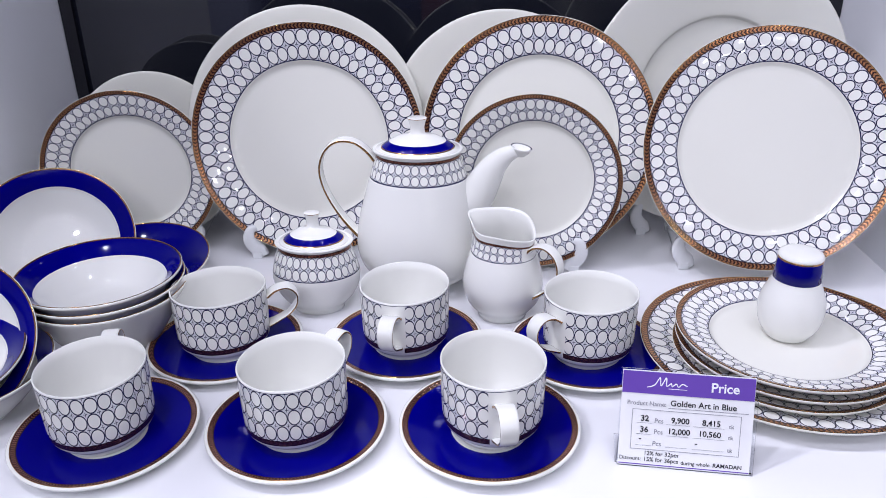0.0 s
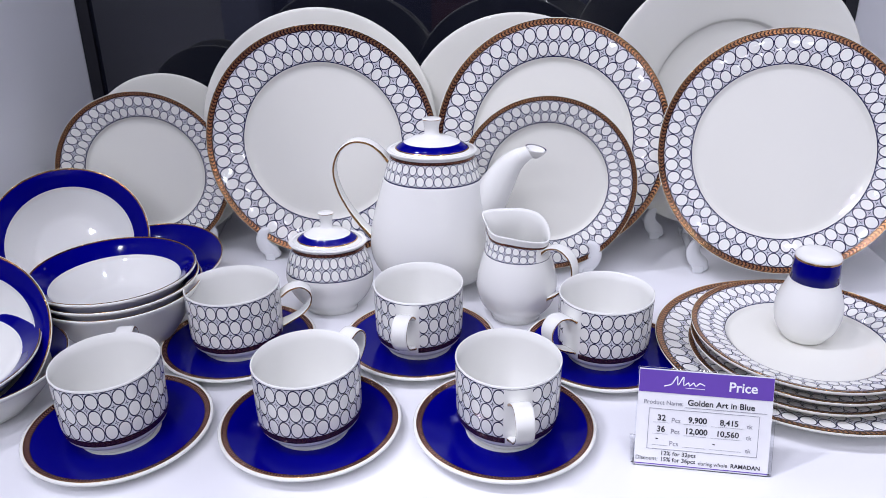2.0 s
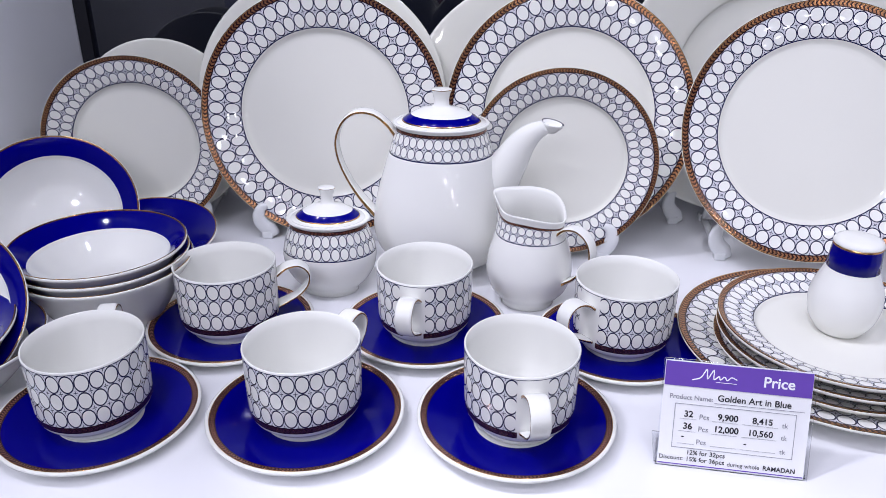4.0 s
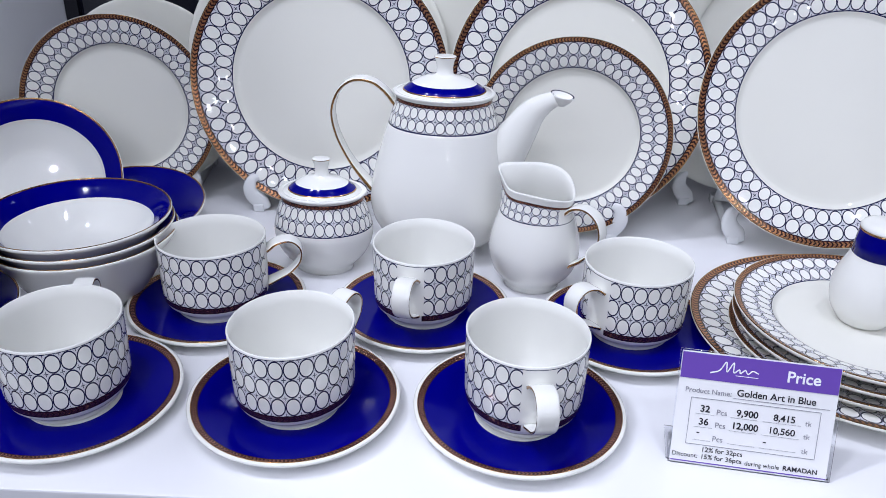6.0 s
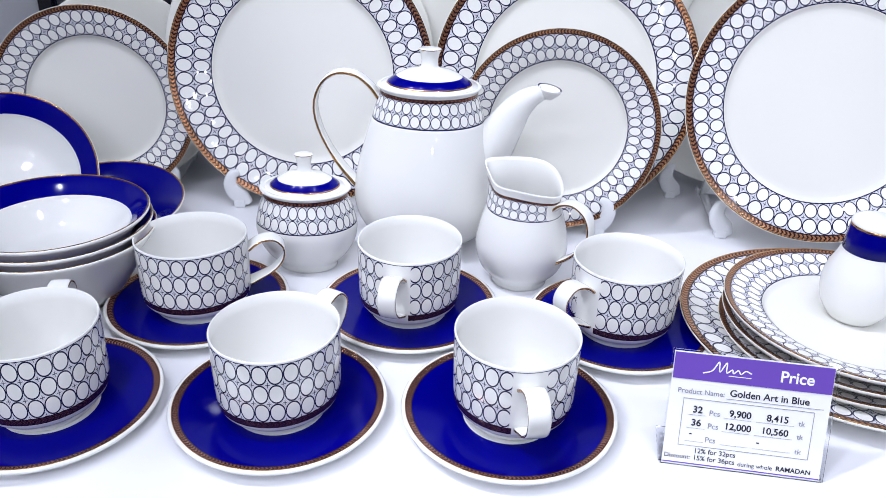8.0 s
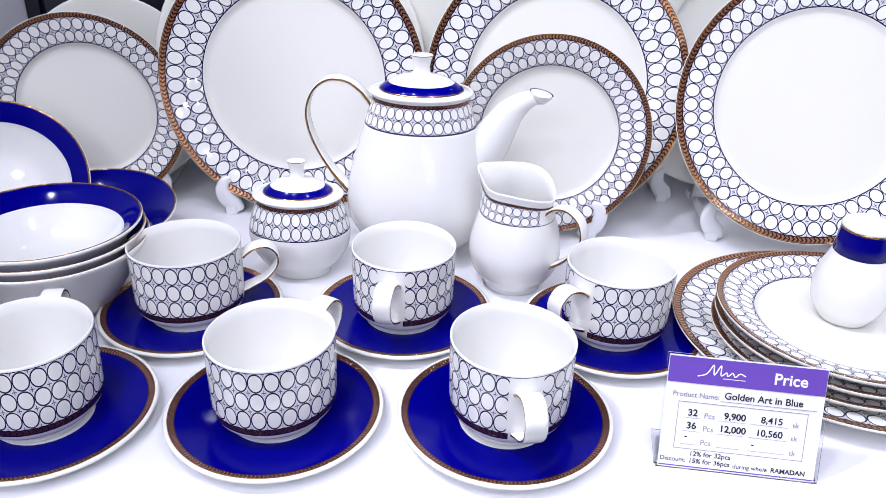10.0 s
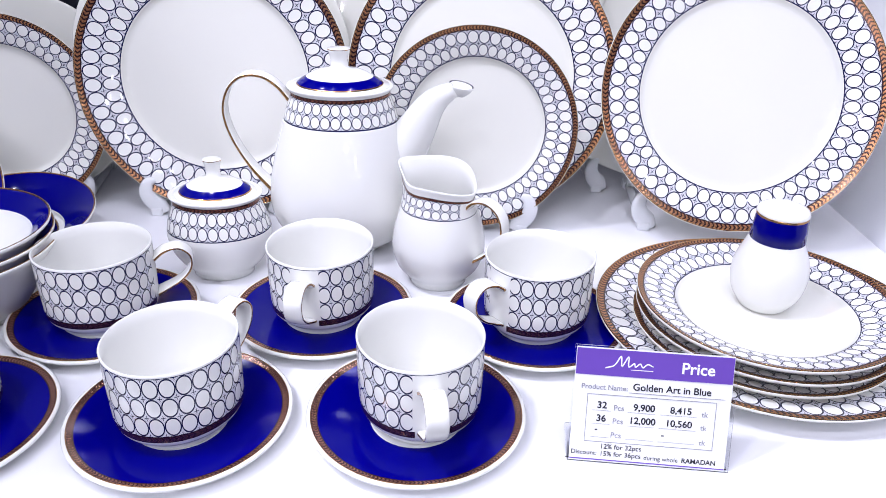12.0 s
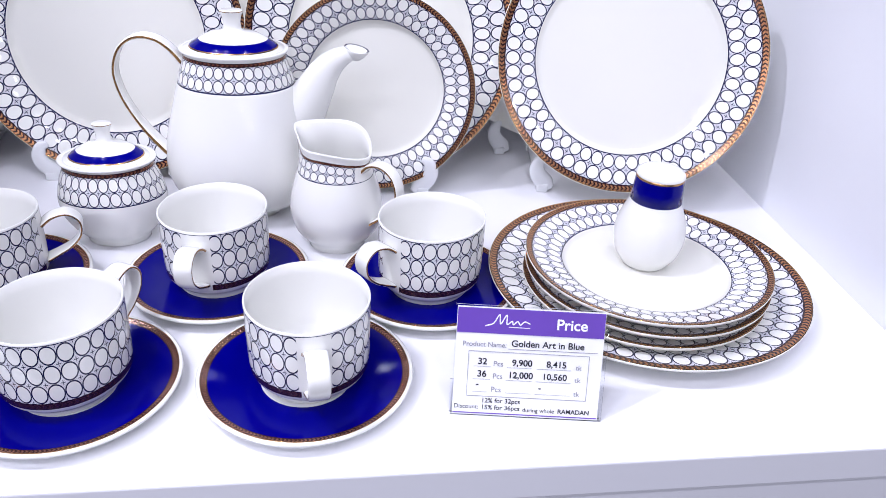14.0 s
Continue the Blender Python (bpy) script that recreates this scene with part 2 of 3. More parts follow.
def sweep(name, points, widths, thicks, mats, side=(0, 1, 0), ring=12, power=0.55, edge_mat=None):
    """A strap or tube along the points: rounded section, width along side, thickness across it."""
    pts = soft(points, 6)
    n = len(pts)

    def along(vals, i):
        f = i / (n - 1) * (len(vals) - 1)
        k = min(int(f), len(vals) - 2)
        return vals[k] + (vals[k + 1] - vals[k]) * (f - k)

    verts, faces, idx = [], [], []
    for i, p in enumerate(pts):
        tan = (pts[min(i + 1, n - 1)] - pts[max(i - 1, 0)]).normalized()
        b = Vector(side)
        b = (b - tan * b.dot(tan)).normalized()
        nrm = tan.cross(b)
        w, h = along(widths, i) / 2, along(thicks, i) / 2
        for s in range(ring):
            a = 2 * math.pi * (s + 0.5) / ring
            c, d = math.cos(a), math.sin(a)
            c, d = math.copysign(abs(c) ** power, c), math.copysign(abs(d) ** power, d)
            verts.append(p + b * (w * c) + nrm * (h * d))
    for i in range(n - 1):
        for s in range(ring):
            t = (s + 1) % ring
            faces.append((i * ring + s, i * ring + t, (i + 1) * ring + t, (i + 1) * ring + s))
            idx.append(1 if edge_mat and s in edge_mat else 0)
    faces += [tuple(range(ring - 1, -1, -1)), tuple(range((n - 1) * ring, n * ring))]
    idx += [0, 0]
    me = bpy.data.meshes.new(name)
    me.from_pydata([tuple(v) for v in verts], [], faces)
    for m in mats:
        me.materials.append(m)
    me.polygons.foreach_set("material_index", idx)
    me.shade_smooth()
    return me


def box_mesh(name, lo, hi, mat, bevel=0.0):
    bm = bmesh.new()
    bmesh.ops.create_cube(bm, size=1.0)
    for v in bm.verts:
        v.co = Vector([lo[i] + (v.co[i] + 0.5) * (hi[i] - lo[i]) for i in range(3)])
    if bevel:
        bmesh.ops.bevel(bm, geom=bm.edges[:], offset=bevel, segments=2, affect="EDGES", profile=0.6)
    return mesh_of(name, bm, mat)


def structure(name, lo, hi, mat, label, category, bevel=0.0):
    return tagged(new(name, box_mesh(name, lo, hi, mat, bevel)), label, category, kind="structure")


# ---- the cabinet and the room round it ----
LEFT, RIGHT, BACK, FRONT = -0.516, 0.560, 1.130, 0.468
structure("shelf", (LEFT, FRONT, -0.030), (RIGHT, BACK, 0.0), laminate, "glossy white laminate display shelf with a square front edge", "shelf", 0.0015)
structure("wall_left", (LEFT - 0.02, FRONT - 0.02, -0.9), (LEFT, BACK + 0.02, 0.9), side_paint, "pale blue-white side panel of the display cabinet", "panel")
structure("wall_right", (RIGHT, FRONT - 0.02, -0.9), (RIGHT + 0.02, BACK + 0.02, 0.9), side_paint, "pale blue-white side panel of the display cabinet", "panel")
structure("wall_back", (LEFT, BACK, -0.9), (RIGHT, BACK + 0.012, 0.9), dark_glass, "dark reflecting glass back of the display cabinet", "panel")
structure("trim", (LEFT + 0.001, BACK - 0.008, 0.0), (LEFT + 0.018, BACK - 0.001, 0.9), black_trim, "black upright strip beside the glass back", "trim")
structure("trim_right", (RIGHT - 0.018, BACK - 0.008, 0.0), (RIGHT - 0.001, BACK - 0.001, 0.9), black_trim, "black upright strip beside the glass back", "trim")
structure("wall_base", (LEFT, FRONT + 0.004, -0.9), (RIGHT, FRONT + 0.02, -0.0305), laminate, "white laminate front of the cabinet below the shelf", "panel")
structure("floor", (-3, -7, -0.95), (3, 1.4, -0.9), room_floor, "dark shop floor", "floor")
structure("ceiling", (-3, -7, 1.9), (3, 1.4, 1.95), room_paint, "pale shop ceiling", "ceiling")
structure("wall_behind", (-3, -7.05, -0.9), (3, -7, 1.9), room_paint, "plain shop wall", "wall")
structure("wall_far", (-3, 1.3, -0.9), (3, 1.35, 1.9), room_paint, "plain shop wall", "wall")
structure("wall_west", (-3.05, -7, -0.9), (-3, 1.35, 1.9), room_paint, "plain shop wall", "wall")
structure("wall_east", (3, -7, -0.9), (3.05, 1.35, 1.9), room_paint, "plain shop wall", "wall")

cabinet_blue = Nodes("cabinet_blue")
cabinet_blue = cabinet_blue.done(cabinet_blue.mix(cabinet_blue.noise(2.0), (0.34, 0.36, 0.48), (0.42, 0.44, 0.56)), 0.4)
cabinet_red = Nodes("cabinet_red")
cabinet_red = cabinet_red.done(cabinet_red.mix(cabinet_red.noise(5.0), (0.20, 0.05, 0.05), (0.30, 0.16, 0.15)), 0.5)


def shop_unit(x0, x1, y0, top, mat):
    ob = thing("display_unit", "dim display unit across the shop reflected in the glass", "display unit", "display units across the shop")
    part("body", box_mesh("unit_body", (x0, y0 - 0.4, -0.9), (x1, y0, top), mat, 0.005), ob)
    part("worktop", box_mesh("unit_top", (x0 - 0.01, y0 - 0.41, top + 0.0005), (x1 + 0.01, y0 + 0.02, top + 0.03), mat, 0.004), ob)
    n = max(1, int((x1 - x0) / 0.45))
    for k in range(n):
        w = (x1 - x0) / n
        part("door", box_mesh("unit_door", (x0 + k * w + 0.01, y0 + 0.0005, -0.82), (x0 + (k + 1) * w - 0.01, y0 + 0.018, top - 0.03), mat, 0.003), ob)


shop_unit(-2.4, -1.2, -2.6, -0.10, cabinet_blue)
shop_unit(-1.1, -0.45, -3.0, 0.10, cabinet_blue)
shop_unit(-0.2, 0.5, -3.6, -0.25, cabinet_red)
shop_unit(0.7, 2.0, -3.6, -0.30, cabinet_blue)

# ---- plates ----


def plate_meshes(R, print_mat, gilt, wide=0.0):
    """A plate whose rim lies in z = 0 and which faces up. wide: how much broader the well is than usual, as a share of R."""
    body = [(0.0, -0.0150, 0)] + turned([(0.35 * R, -0.0150), ((0.605 + wide) * R, -0.0148), ((0.658 + wide) * R, -0.0135), ((0.681 + wide) * R, -0.0112)], 0, 3)
    body += [((0.686 + wide) * R, -0.0108, 1), ((0.694 + wide) * R, -0.0104, 2), (0.81 * R, -0.0058, 2), (0.943 * R, -0.0018, 3), (0.9955 * R, -0.0002, 0)]
    body += [(0.998 * R, -0.0001, 0), (1.0 * R, -0.0006, 0), (0.9985 * R, -0.0018, 0), (0.985 * R, -0.0038, 0), (0.8 * R, -0.0092, 0), (0.69 * R, -0.0146, 0), (0.63 * R, -0.0178, 0)]
    body += [(0.605 * R, -0.0205, 0), (0.585 * R, -0.0205, 0), (0.575 * R, -0.0182, 0), (0.0, -0.0180, 0)]
    return lathe("plate_body", body, (ivory, navy_line, print_mat, gilt), 144)


def lathe_ring(name, r0, r1, z0, z1, mat, segs=128):
    mid = (r0 + r1) / 2
    return lathe(name, [(r0, z0, 0), (mid, max(z0, z1) + 0.0005, 0), (r1, z1, 0), (mid, min(z0, z1) - 0.0006, 0), (r0, z0, 0)], (mat,), segs)


def make_plate(name, R, label, group, wide=0.0):
    ob = thing(name, label, "plate", group)
    part("body", plate_meshes(R, plate_print if R > 0.12 else dessert_print, plate_gilt, wide), ob)
    part("gilt_edge", lathe_ring("gilt_edge", 0.987 * R, 0.992 * R, -0.0003, -0.0001, gold), ob, "thin worn gold line")
    return ob


BIG, SMALL = 0.1445, 0.1065


def disc_pose(x, y, z, lean, yaw):
    """A disc that leans back from upright by lean degrees."""
    return pose(x, y, z, 90 - lean, 0, yaw)


dinner = make_plate("dinner_plate", BIG, "large white dinner plate with oval border propped on a stand", "large plates on stands")
dinner.matrix_world = disc_pose(-0.153, 0.940, 0.1510, 8, 0)
copy_thing(dinner, disc_pose(0.134, 0.929, 0.1585, 15, 4))
serving = make_plate("dinner_plate", 0.1405, "large white dinner plate with a broad well propped on a stand", "large plates on stands", 0.028)
serving.matrix_world = disc_pose(0.390, 0.874, 0.1595, 20, -11)
flat = copy_thing(dinner, pose(0.362, 0.681, 0.0205))
tagged(flat, "large white dinner plate with grey oval border lying on the shelf", group="stacked plates")
dessert = make_plate("dessert_plate", SMALL, "small white dessert plate with oval border propped on a stand", "small plates on stands")
dessert.matrix_world = disc_pose(0.122, 0.890, 0.1140, 5, -6)
copy_thing(dessert, disc_pose(-0.380, 0.935, 0.1125, 3, 8))
for i in range(3):
    p = copy_thing(dessert, pose(0.351 + 0.001 * (i % 2), 0.663 - 0.001 * i, 0.0265 + 0.0117 * i, 0, 0, 37 * i))
    tagged(p, "small white dessert plate with grey oval border in a stack", group="stacked plates")


def plain_plate(R, at):
    ob = thing("white_plate", "plain white plate standing behind a patterned plate", "plate", "plain plates at the back", at=at)
    body = [(0.0, -0.0150, 0)] + turned([(0.3 * R, -0.0150), (0.53 * R, -0.0148), (0.560 * R, -0.0135), (0.575 * R, -0.0105)], 0, 3)
    body += turned([(0.585 * R, -0.0098), (0.75 * R, -0.0058), (0.90 * R, -0.002), (0.99 * R, 0.0)], 0, 4)
    body += [(1.0 * R, -0.001, 0), (0.985 * R, -0.0036, 0), (0.63 * R, -0.0146, 0), (0.56 * R, -0.0205, 0), (0.54 * R, -0.0205, 0), (0.53 * R, -0.0182, 0), (0.0, -0.0180, 0)]
    part("body", lathe("white_plate", body, (ivory,), 96), ob)


plain_plate(0.152, disc_pose(-0.162, 0.990, 0.156, 10, 2))
plain_plate(0.148, disc_pose(0.091, 1.005, 0.150, 10, 0))
plain_plate(0.172, disc_pose(0.363, 1.000, 0.189, 1, 4))
plain_plate(0.111, disc_pose(-0.373, 1.004, 0.114, 10, 0))

# ---- cups and saucers ----


def oval(x, y, z):
    return (x * 1.012, y * 0.966, z)


def make_saucer():
    ob = thing("saucer", "cobalt blue saucer with copper-gold border on the white shelf", "saucer", "saucers")
    prof = [(0.0, 0.0042, 0), (0.030, 0.0042, 0), (0.034, 0.0048, 1), (0.045, 0.0058, 1), (0.060, 0.0082, 1), (0.0718, 0.0110, 2), (0.0768, 0.0122, 0), (0.0788, 0.0127, 0), (0.0800, 0.0118, 0), (0.0794, 0.0100, 0)]
    prof += [(0.070, 0.0070, 0), (0.050, 0.0030, 0), (0.042, 0.0018, 0), (0.040, 0.0, 0), (0.038, 0.0, 0), (0.036, 0.0018, 0), (0.0, 0.0018, 0)]
    part("body", lathe("saucer", prof, (porcelain, cobalt, saucer_gilt), 128), ob)
    part("gilt_line", lathe_ring("gilt_line", 0.0764, 0.0771, 0.0122, 0.0124, gold), ob, "thin gold line")
    return ob


def make_cup():
    ob = thing("teacup", "white teacup with oval print and dark gilt band on saucer", "cup", "teacups")
    prof = turned([(0.0335, 0.0), (0.0355, 0.0005), (0.036, 0.003), (0.0385, 0.006), (0.0435, 0.0105), (0.0452, 0.0135)], 0, 3)
    prof += [(0.0457, 0.0146, 1), (0.0462, 0.0204, 2), (0.0466, 0.036, 2), (0.0468, 0.052, 2), (0.0470, 0.0678, 3), (0.0470, 0.0684, 0), (0.0471, 0.0698, 0), (0.0464, 0.0705, 0), (0.0456, 0.0700, 0)]
    prof += [(0.0452, 0.060, 0), (0.0448, 0.030, 0), (0.0440, 0.016, 0), (0.0400, 0.0085, 0), (0.030, 0.006, 0), (0.0, 0.0055, 0)]
    prof = [(0.0, 0.002, 0), (0.032, 0.002, 0)] + prof
    part("body", lathe("teacup", prof, (porcelain, cup_gilt, cup_print, navy_line), 112, oval), ob)
    path = [(0.0478, 0, 0.0545), (0.0570, 0, 0.0610), (0.0690, 0, 0.0625), (0.0775, 0, 0.0545), (0.0765, 0, 0.0420), (0.0675, 0, 0.0315), (0.0565, 0, 0.0250), (0.0472, 0, 0.0205)]
    part("handle", sweep("handle", path, (0.0185, 0.0160, 0.0155, 0.0150, 0.0155, 0.0180), (0.0040, 0.0030, 0.0030, 0.0030, 0.0040), (porcelain, gold), edge_mat=(5, 11)), ob, "white strap handle edged with gold lines")
    return ob


CUPS = [(-0.2124, 0.7071, 12, -0.2116, 0.7054), (-0.0231, 0.7123, -101, -0.0233, 0.7096), (0.1637, 0.6914, -143, 0.1631, 0.6909),
        (-0.2831, 0.5641, 98, -0.2795, 0.5600), (-0.1123, 0.5698, 62, -0.1122, 0.5672), (0.0607, 0.5719, -83, 0.0580, 0.5660)]
saucer, cup = make_saucer(), make_cup()
for i, (x, y, turn, sx, sy) in enumerate(CUPS):
    s_at, c_at = pose(sx, sy, 0.0, 0, 0, turn), pose(x, y, 0.0044, 0, 0, turn)
    if i:
        copy_thing(saucer, s_at), copy_thing(cup, c_at)
    else:
        saucer.matrix_world, cup.matrix_world = s_at, c_at

# ---- teapot, sugar bowl, creamer, shaker ----


def lid_profile(R, h, knob):
    """A lid with a cobalt band, gilt line and flared knob. R: radius, h: height of the dome, knob: height of the knob."""
    p = [(0.0, -0.003, 0), (0.88 * R, -0.003, 0), (0.97 * R, -0.001, 0), (1.0 * R, 0.001, 0), (0.985 * R, 0.0022, 0), (0.87 * R, 0.0030, 2), (0.85 * R, 0.0042, 1), (0.77 * R, 0.40 * h, 1), (0.67 * R, 0.56 * h, 0)]
    p += [(0.66 * R, 0.575 * h, 0), (0.52 * R, 0.78 * h, 0), (0.38 * R, 0.91 * h, 0), (0.22 * R, 0.985 * h, 0)]
    p += [(0.175 * R, h + 0.08 * knob, 0), (0.165 * R, h + 0.40 * knob, 0), (0.19 * R, h + 0.72 * knob, 0), (0.225 * R, h + 0.93 * knob, 2), (0.23 * R, h + 0.97 * knob, 0), (0.21 * R, h + knob, 0), (0.0, h + 0.96 * knob, 0)]
    return p


def flat_oval(x, y, z):
    """Vessels of this set are flattened from front to back."""
    return (x, y * 0.78, z)


def make_teapot(at):
    ob = thing("teapot", "white porcelain teapot with oval-print collar, cobalt lid band and gold-edged handle", "teapot", at=at)
    prof = [(0.0, 0.001, 0), (0.034, 0.0, 0), (0.037, 0.0008, 0), (0.038, 0.004, 0)]
    prof += turned([(0.041, 0.007), (0.057, 0.015), (0.0690, 0.030), (0.0745, 0.048), (0.0742, 0.066), (0.0705, 0.088), (0.0645, 0.1100), (0.0592, 0.1285), (0.0565, 0.1375)], 0, 4)
    prof += [(0.0560, 0.1380, 3), (0.0555, 0.1393, 1), (0.0535, 0.1475, 1), (0.0505, 0.1555, 1), (0.0482, 0.1625, 2), (0.0482, 0.1662, 0), (0.0488, 0.1675, 0), (0.0508, 0.1692, 0), (0.0515, 0.1704, 0), (0.0507, 0.1714, 0), (0.046, 0.1712, 0), (0.044, 0.166, 0), (0.0, 0.164, 0)]
    part("body", lathe("teapot_body", prof, (porcelain, pot_print, pot_gilt, navy_line), 128, flat_oval), ob)
    lid = part("lid", lathe("teapot_lid", lid_profile(0.0480, 0.0180, 0.0185), (porcelain, cobalt, gold), 112, flat_oval), ob, "domed lid with a cobalt band")
    lid.location = (0, 0, 0.1695)
    path = [(-0.049, 0, 0.1560), (-0.059, 0, 0.1690), (-0.073, 0, 0.1785), (-0.091, 0, 0.1790), (-0.1055, 0, 0.1680), (-0.1130, 0, 0.1480), (-0.1105, 0, 0.1260), (-0.101, 0, 0.1030), (-0.088, 0, 0.0825), (-0.0700, 0, 0.0610)]
    part("handle", sweep("teapot_handle", path, (0.014, 0.0165, 0.017, 0.0165, 0.016, 0.019), (0.006, 0.0045, 0.0042, 0.0042, 0.0045, 0.007), (porcelain, gold), edge_mat=(5, 11)), ob, "looped handle edged with gold")
    path = [(0.045, -0.002, 0.082), (0.062, -0.004, 0.110), (0.0755, -0.006, 0.134), (0.086, -0.007, 0.1525), (0.0970, -0.008, 0.1640), (0.1095, -0.009, 0.1712)]
    part("spout", sweep("teapot_spout", path, (0.042, 0.038, 0.030, 0.024, 0.018, 0.0125), (0.058, 0.047, 0.037, 0.029, 0.022, 0.0150), (porcelain,), ring=28, power=1.0), ob)
    lip = lathe("spout_lip", [(0.0, -0.0050, 0), (0.0050, -0.0040, 0), (0.0064, 0.0, 1), (0.0072, 0.0004, 0), (0.0075, -0.0004, 0), (0.0072, -0.0022, 0), (0.0058, -0.0065, 0), (0.0038, -0.0110, 0), (0.0, -0.0130, 0)], (porcelain, navy_line), 40, lambda x, y, z: (x * 1.5 + (0.3 * x if x > 0 else 0), y, z))
    lip_ob = part("spout_lip", lip, ob, "pouring mouth with a thin dark line")
    lip_ob.matrix_local = pose(0.1150, -0.009, 0.1755, 14, 12, 0)


make_teapot(pose(-0.0125, 0.855, 0.0, 0, 0, -3))


def make_sugar_bowl(at):
    ob = thing("sugar_bowl", "white lidded sugar bowl with oval-print shoulder and cobalt lid band", "sugar bowl", at=at)
    prof = [(0.0, 0.001, 0), (0.027, 0.0, 0), (0.029, 0.001, 0), (0.0292, 0.004, 0)]
    prof += turned([(0.031, 0.007), (0.040, 0.017), (0.0470, 0.030), (0.0492, 0.042), (0.0490, 0.0485)], 0, 4)
    prof += [(0.0489, 0.0490, 3), (0.0487, 0.0500, 1), (0.0468, 0.059, 1), (0.0435, 0.0690, 1), (0.0405, 0.0760, 2), (0.0402, 0.0800, 0), (0.0410, 0.0812, 0), (0.0432, 0.0826, 0), (0.0438, 0.0838, 0), (0.0425, 0.0848, 0), (0.037, 0.0842, 0), (0.035, 0.080, 0), (0.0, 0.078, 0)]
    part("body", lathe("sugar_body", prof, (porcelain, small_print, pot_gilt, navy_line), 112, flat_oval), ob)
    lid = part("lid", lathe("sugar_lid", lid_profile(0.0385, 0.0165, 0.0175), (porcelain, cobalt, gold), 96, flat_oval), ob, "domed lid with a cobalt band")
    lid.location = (0, 0, 0.0830)


make_sugar_bowl(pose(-0.128, 0.797, 0.0))


def creamer_warp(x, y, z):
    """Draw the round body out to a leaf-shaped mouth, pointed at the pouring lip (-x) and a little at the handle."""
    f = min(max((z - 0.070) / 0.036, 0.0), 1.0) ** 1.15
    r = math.hypot(x, y) or 1e-6
    c = -x / r
    lip, heel = max(c, 0.0) ** 2, max(-c, 0.0) ** 2
    return (x * (1 + 0.10 * f) - 0.0125 * f * lip ** 4 + 0.0035 * f * heel ** 3, y * (1 + f * (0.04 - 0.28 * lip ** 3 - 0.16 * heel ** 3)), z + f * (0.0035 * lip ** 2 - 0.0105 * heel + (0.0045 + 0.003 * c) * y / r))


def make_creamer(at):
    ob = thing("creamer", "white milk jug with pouring lip and oval-print neck", "milk jug", at=at)
    prof = [(0.0, 0.001, 0), (0.0250, 0.0, 0), (0.0272, 0.001, 0), (0.0275, 0.004, 0)]
    prof += turned([(0.0300, 0.008), (0.0395, 0.020), (0.0440, 0.036), (0.0432, 0.050), (0.0395, 0.066), (0.0352, 0.0785)], 0, 4)
    prof += [(0.0350, 0.0790, 3), (0.0347, 0.0798, 1), (0.0322, 0.0885, 1), (0.0302, 0.0990, 2), (0.0299, 0.1020, 0), (0.0300, 0.1045, 0), (0.0306, 0.1085, 0), (0.0308, 0.1098, 0), (0.0298, 0.1104, 0), (0.0282, 0.1070, 0), (0.0274, 0.1000, 0), (0.0285, 0.090, 0), (0.034, 0.068, 0), (0.038, 0.048, 0), (0.029, 0.010, 0), (0.0, 0.007, 0)]
    part("body", lathe("creamer_body", prof, (porcelain, jug_print, pot_gilt, navy_line), 112, creamer_warp), ob)
    path = [(0.0315, 0, 0.0840), (0.0410, 0, 0.0930), (0.0540, 0, 0.0950), (0.0660, 0, 0.0870), (0.0705, 0, 0.0715), (0.0645, 0, 0.0560), (0.0535, 0, 0.0430), (0.0405, 0, 0.0330)]
    part("handle", sweep("creamer_handle", path, (0.016, 0.0145, 0.014, 0.014, 0.015, 0.017), (0.005, 0.0034, 0.0034, 0.0034, 0.005), (porcelain, gold), edge_mat=(5, 11)), ob, "white strap handle edged with gold lines")


make_creamer(pose(0.0815, 0.7800, 0.0, 0, 0, -36))


def make_shaker(at):
    ob = thing("salt_shaker", "white porcelain salt shaker with a cobalt neck standing on stacked plates", "shaker", at=at)
    prof = [(0.0, 0.001, 0), (0.019, 0.0, 0), (0.021, 0.0008, 0)]
    prof += turned([(0.0230, 0.003), (0.0300, 0.014), (0.0332, 0.029), (0.0318, 0.043), (0.0268, 0.056), (0.0238, 0.0640)], 0, 4)
    body = part("body", lathe("shaker_body", prof + [(0.0237, 0.0644, 0), (0.022, 0.0646, 0)], (porcelain,), 96), ob)
    part("neck", lathe("shaker_neck", [(0.0225, 0.0642, 0), (0.0238, 0.0644, 0), (0.0228, 0.076, 0), (0.0220, 0.0855, 1), (0.0222, 0.0875, 2), (0.0205, 0.0877, 2)], (cobalt, gold, porcelain), 96), ob, "cobalt neck with a gold line")
    part("top", lathe("shaker_top", [(0.0200, 0.0873, 0), (0.0223, 0.0876, 0), (0.0223, 0.0888, 0), (0.0208, 0.0913, 0), (0.0160, 0.0932, 0), (0.0, 0.0938, 0)], (porcelain,), 64), ob)


make_shaker(pose(0.3540, 0.673, 0.0352) @ Matrix.Diagonal((0.925, 0.925, 0.975, 1.0)))

# ---- bowls ----


